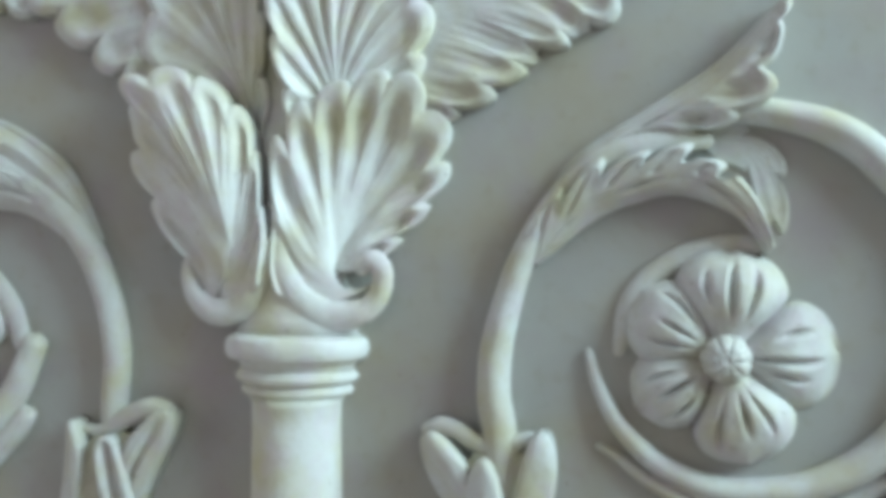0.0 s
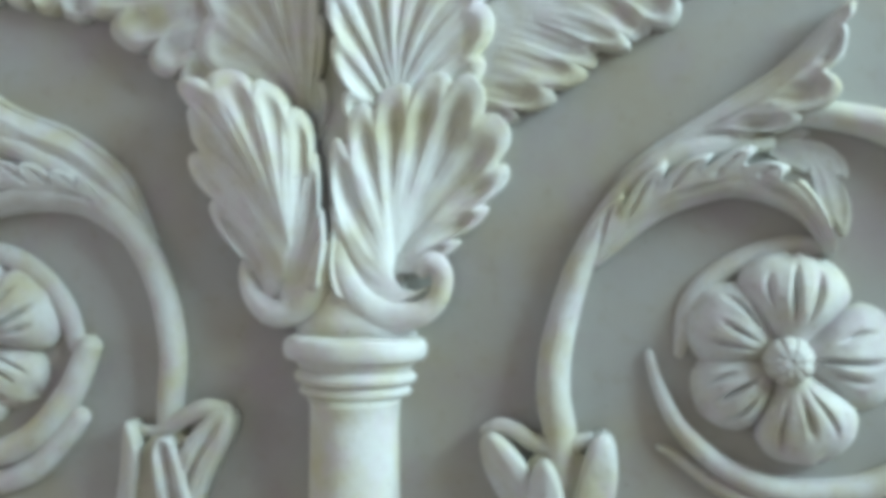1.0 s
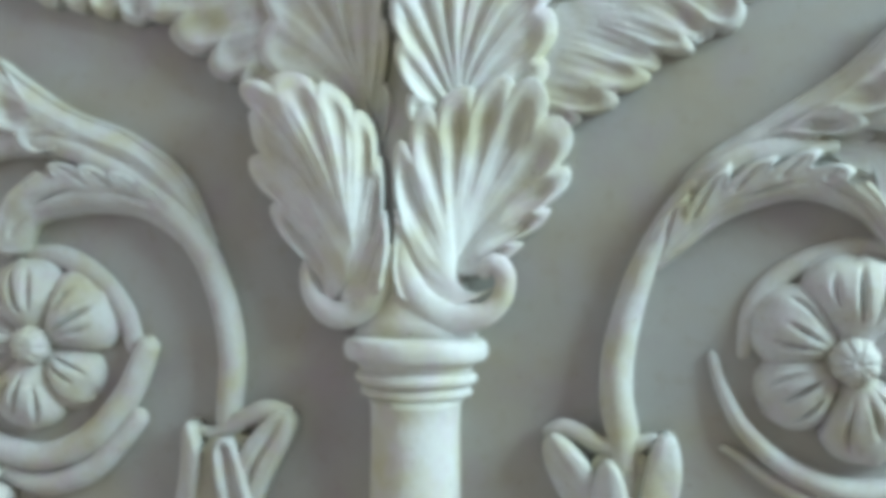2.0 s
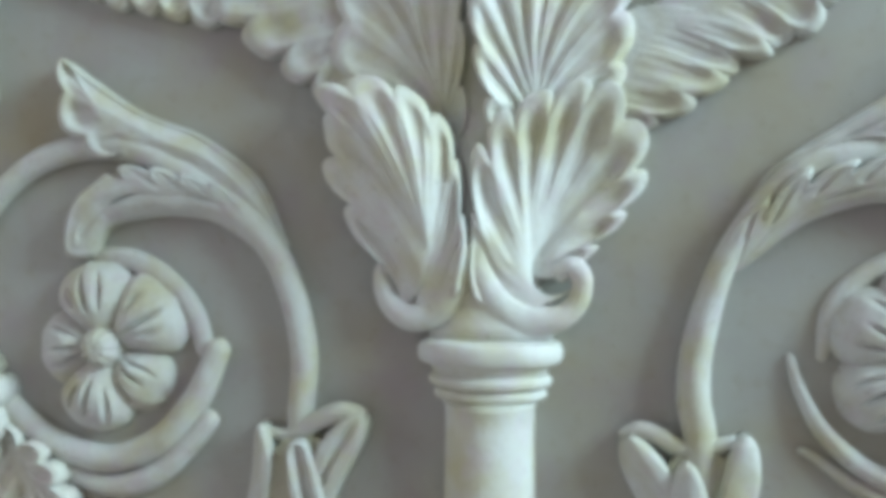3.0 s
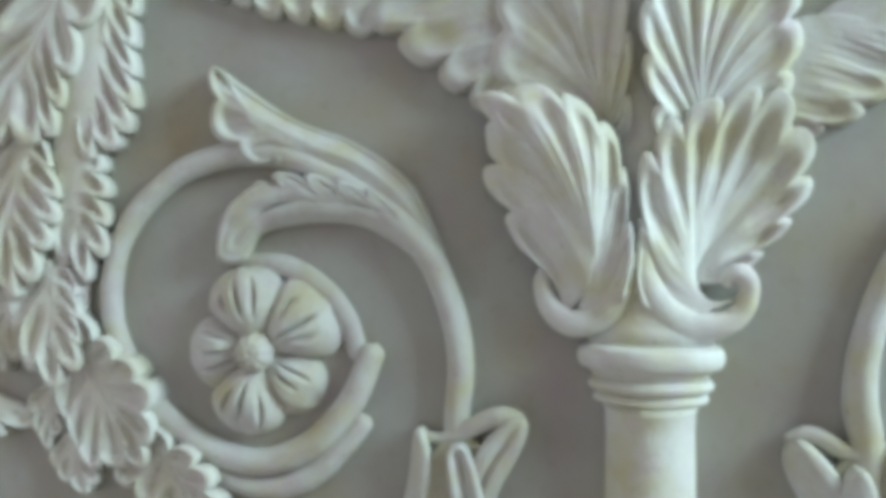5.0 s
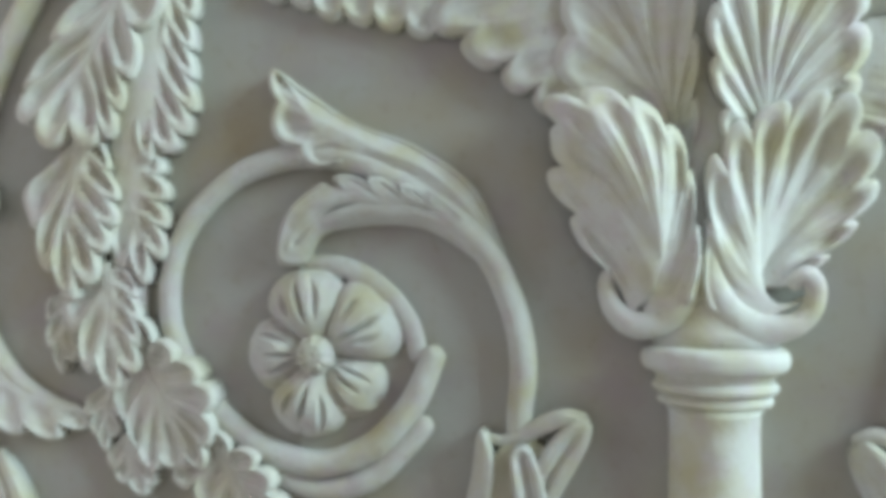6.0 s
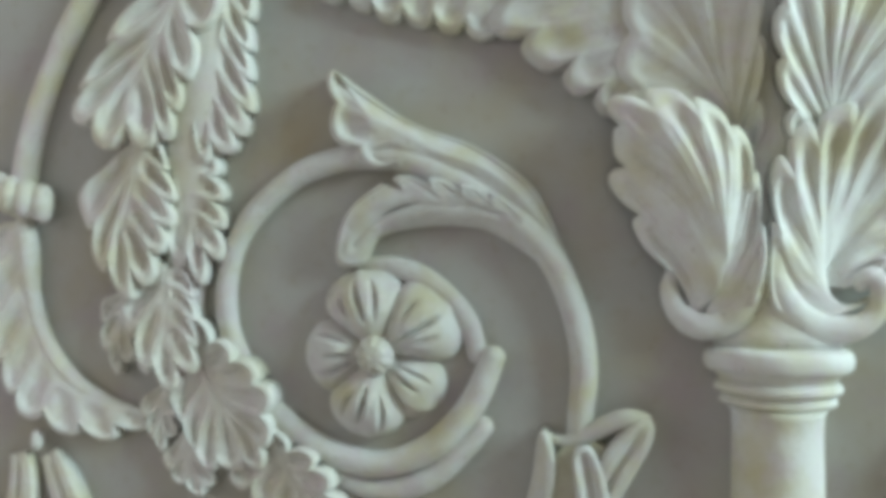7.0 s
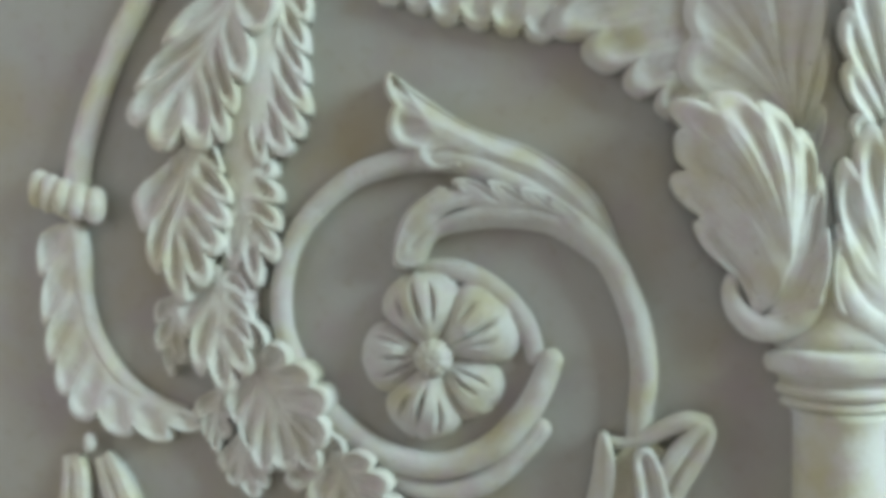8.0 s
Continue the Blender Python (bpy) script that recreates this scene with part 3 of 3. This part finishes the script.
flower((150, -56), [(2, 57, 28, 0, 12), (84, 56, 28, 4, 15), (-74, 57, 26, 4, 15), (213, 53, 22, 1, 13), (150, 55, 23, 2, 14)], 12.8, 7.5, WASHED,
       "white stucco flower with five plump grooved petals")
flower((-330, -58), [(34, 59, 28, 2, 14), (106, 56, 27, 3, 14), (-42, 51, 22, 1, 12), (257, 56, 26, 3, 14), (184, 51, 24, 1, 12)], 12.5, 8.0, WASHED,
       "white stucco flower with five grooved petals and a scored heart")


# ---- garlands of leaves ----
def garland(at, core, leaves, label):
    ob = thing("garland", at, label, "relief garland", "leaf garlands between the scrolls")
    part("core", rod(core, [16, 24, 21, 15, 12, 6], flat=0.5), GREY_WHITE, ob)
    for k, (spine, flutes, look_of) in enumerate(leaves):
        part("garland_leaf", fan(spine, flutes, **{"notch": 0.42, "ridge": 0.35, "rim": 1.4, "seed": 60 + k, "start": (0.06, 0.5), **look_of}), GREY_WHITE, ob)
    return ob


FOLDED = [
    ([(-404, -119, 8), (-390, -135, 9), (-379, -153, 9)],
     [(0.1, -414, -133, -429, -150, 9), (0.4, -402, -141, -412, -162, 11), (0.8, -392, -157, -395, -176, 12),
      (1, -375, -160, -370, -176, 12), (0.8, -369, -151, -350, -157, 20), (0.5, -376, -139, -357, -135, 21),
      (0.3, -384, -128, -371, -121, 19), (0, -397, -118, -397, -109, 16)], {'amp': 4.0, 'rim': 2.6}),
    ([(-456, -57, 9), (-446, -79, 10), (-437, -96, 10)],
     [(0.3, -463, -87, -470, -101, 12), (0.6, -457, -106, -457, -123, 13), (0.8, -446, -117, -445, -138, 15),
      (1, -433, -116, -426, -137, 13), (1, -419, -115, -407, -136, 16), (0.9, -416, -104, -398, -111, 20),
      (0.7, -419, -88, -398, -85, 22), (0.45, -427, -73, -411, -66, 22), (0.2, -439, -62, -430, -52, 20),
      (0, -449, -49, -449, -38, 17)], {'amp': 4.6, 'rim': 2.6})]
garland((-480, 30, 0), [(-450, 275, 7), (-452, 160, 7), (-460, 60, 5), (-466, -40, 3), (-446, -110, 3), (-400, -160, 2)], [
    ([(-507, -20, 6), (-513, -45, 8), (-516, -57, 8)],
     [(0.1, -517, -29, -530, -35, 8), (0.5, -520, -43, -528, -56, 9), (1, -516, -62, -515, -77, 11),
      (0.7, -510, -54, -503, -66, 9), (0.2, -506, -39, -500, -47, 8)], {'amp': 3.0}),
    ([(-478, -85, 6), (-480, -102, 8), (-483, -114, 7)],
     [(0.1, -485, -91, -498, -103, 8), (0.5, -487, -106, -492, -117, 9), (1, -482, -115, -481, -127, 12),
      (0.6, -477, -109, -471, -115, 9), (0.2, -474, -94, -469, -99, 8)], {'amp': 3.0}),
    ([(-463, -115, 6), (-462, -132, 8), (-458, -143, 8)],
     [(0.1, -471, -127, -480, -140, 8), (0.6, -468, -139, -472, -148, 10), (1, -457, -148, -453, -156, 12),
      (0.6, -452, -139, -444, -148, 9), (0.2, -453, -126, -444, -131, 8)], {'amp': 3.0}),
    ([(-474, 79, 13), (-466, 53, 14), (-458, 26, 13), (-455, 6, 12)],
     [(0.4, -473, 38, -482, 15, 14), (0.7, -466, 23, -469, -2, 15), (1, -453, 8, -449, -16, 17), (0.8, -449, 25, -435, 5, 15),
      (0.6, -451, 38, -433, 26, 14), (0.4, -453, 53, -434, 46, 14), (0.1, -456, 68, -437, 65, 14)], {'amp': 4.0}),
    ([(-429, 197, 16), (-436, 153, 17), (-448, 120, 15), (-453, 87, 13)],
     [(0.85, -456, 105, -461, 86, 16), (0.95, -450, 92, -447, 67, 18), (0.8, -441, 99, -429, 74, 16),
      (0.65, -438, 116, -419, 86, 15), (0.5, -432, 131, -414, 103, 14), (0.35, -428, 145, -415, 126, 14),
      (0.2, -426, 160, -415, 145, 14), (0, -423, 179, -413, 169, 14)], {'amp': 4.6}),
    ([(-476, -6, 14), (-475, -28, 16), (-477, -59, 15)],
     [(0.1, -492, -21, -509, -42, 13), (0.5, -487, -44, -493, -73, 19), (1, -475, -64, -470, -86, 21),
      (0.8, -465, -51, -452, -71, 20), (0.6, -464, -37, -451, -53, 18), (0.3, -464, -23, -452, -37, 17),
      (0.1, -465, -11, -455, -19, 16)], {'amp': 4.2}),
    ([(-486, 89, 17), (-495, 64, 19), (-503, 38, 17), (-507, 15, 16)],
     [(0.1, -514, 57, -540, 30, 14), (0.4, -514, 30, -527, 0, 19), (0.9, -508, 11, -501, -26, 23),
      (0.9, -496, 15, -483, -11, 22), (0.7, -491, 30, -473, 10, 22), (0.5, -487, 45, -467, 27, 21),
      (0.3, -483, 60, -467, 46, 20), (0.1, -481, 75, -474, 68, 20)], {'amp': 5.0}),
    ([(-456, 197, 22), (-472, 159, 22), (-492, 132, 19), (-509, 97, 17)],
     [(0, -475, 176, -510, 158, 25), (0.3, -501, 144, -534, 127, 20), (0.45, -509, 125, -543, 101, 21),
      (0.8, -508, 106, -517, 76, 27), (0.75, -487, 109, -485, 75, 25), (0.6, -480, 120, -469, 83, 23),
      (0.45, -473, 132, -461, 104, 23), (0.25, -465, 151, -452, 127, 25), (0.02, -451, 172, -434, 165, 25)], {'amp': 5.0}),
    ([(-452, 275, 20), (-462, 220, 24), (-468, 200, 18)],
     [(0.3, -485, 235, -505, 225, 20), (0.8, -480, 205, -495, 188, 22), (1, -465, 195, -468, 180, 22), (0.8, -450, 205, -440, 190, 22), (0.3, -445, 235, -430, 225, 20)],
     {"amp": 4.0}),
    *FOLDED], "white stucco garland of overlapping lobed leaves")


def mirrored(leaves, about):
    return [([(2 * about - u, v - 10, h) for u, v, h in spine],
             [(s, 2 * about - vu, vv - 10, 2 * about - tu, tv - 10, th) for s, vu, vv, tu, tv, th in flutes], look_of) for spine, flutes, look_of in leaves]


garland((230, -100, 0), [(290, -70, 1), (278, -100, 3), (262, -130, 3), (245, -155, 2)], mirrored(FOLDED, -76), "white stucco leaf garland at the foot of the scroll")

# ---- the outermost scroll with its banded stem ----
so = thing("banded_scroll", (-590, 0, 0), "white stucco scroll stem with a ribbed band and a lobed leaf", "relief scroll")
part("stem", rod([(-480, 270, 3), (-512, 228, 4), (-540, 184, 4), (-560, 150, 4), (-576, 112, 4), (-588, 70, 4), (-594, 30, 4)], [9, 9, 9, 9, 10], n=120), STUCCO, so)
for k in range(5):
    u = -617 + 11.0 * k
    part("band_rib", rod([(u, 67 - 3 * k, 8 + 3 * math.sin(k * 0.78)), (u + 2, 53 - 3 * k, 11 + 4 * math.sin(k * 0.78)), (u - 1, 40 - 3 * k, 8 + 3 * math.sin(k * 0.78))], [6, 7.5, 6], n=24), STUCCO, so)
part("stem", rod([(-591, 33, 4), (-586, 7, 4), (-583, -25, 4), (-572, -56, 4), (-551, -82, 4), (-526, -96, 3), (-503, -102, 2)], [7, 7, 6, 6, 6, 5, 3], n=90), STUCCO, so)
part("scroll_leaf", fan([(-592, 29, 7), (-586, -12, 8), (-573, -56, 9), (-548, -87, 9), (-504, -100, 7)],
                        [(0.06, -606, 15, -621, -1, 9), (0.2, -602, -17, -617, -37, 10), (0.34, -597, -44, -612, -65, 11),
                         (0.47, -589, -70, -603, -88, 12), (0.58, -577, -87, -587, -108, 13), (0.7, -555, -100, -553, -119, 13),
                         (0.85, -531, -107, -521, -122, 12), (1, -504, -107, -496, -114, 8)],
     amp=3.4, ridge=0.3, rim=1.2, notch=0.45, belly=1, ends=(0.4, 0.3), seed=91, start=(0.06, 0.5)), STUCCO, so)
for spine, l, r, k in (([(-595, -135, 7), (-590, -155, 10), (-596, -196, 8)], [8, 12, 13, 10], [7, 10, 11, 9], 92), ([(-570, -134, 7), (-556, -155, 11), (-540, -192, 8)], [7, 10, 11, 9], [8, 13, 14, 11], 93)):
    part("scroll_leaf", leaf(spine, l, r, seed=k, **FOLD, amp=3.0, cup=(2, -2), blunt=9, cut=2.5, cut_w=1.8), STUCCO, so)
part("bead", rod([(-580, -119, 5), (-577, -123, 8), (-579, -132, 6)], [3.5, 4.5, 3.5], n=24), STUCCO, so)
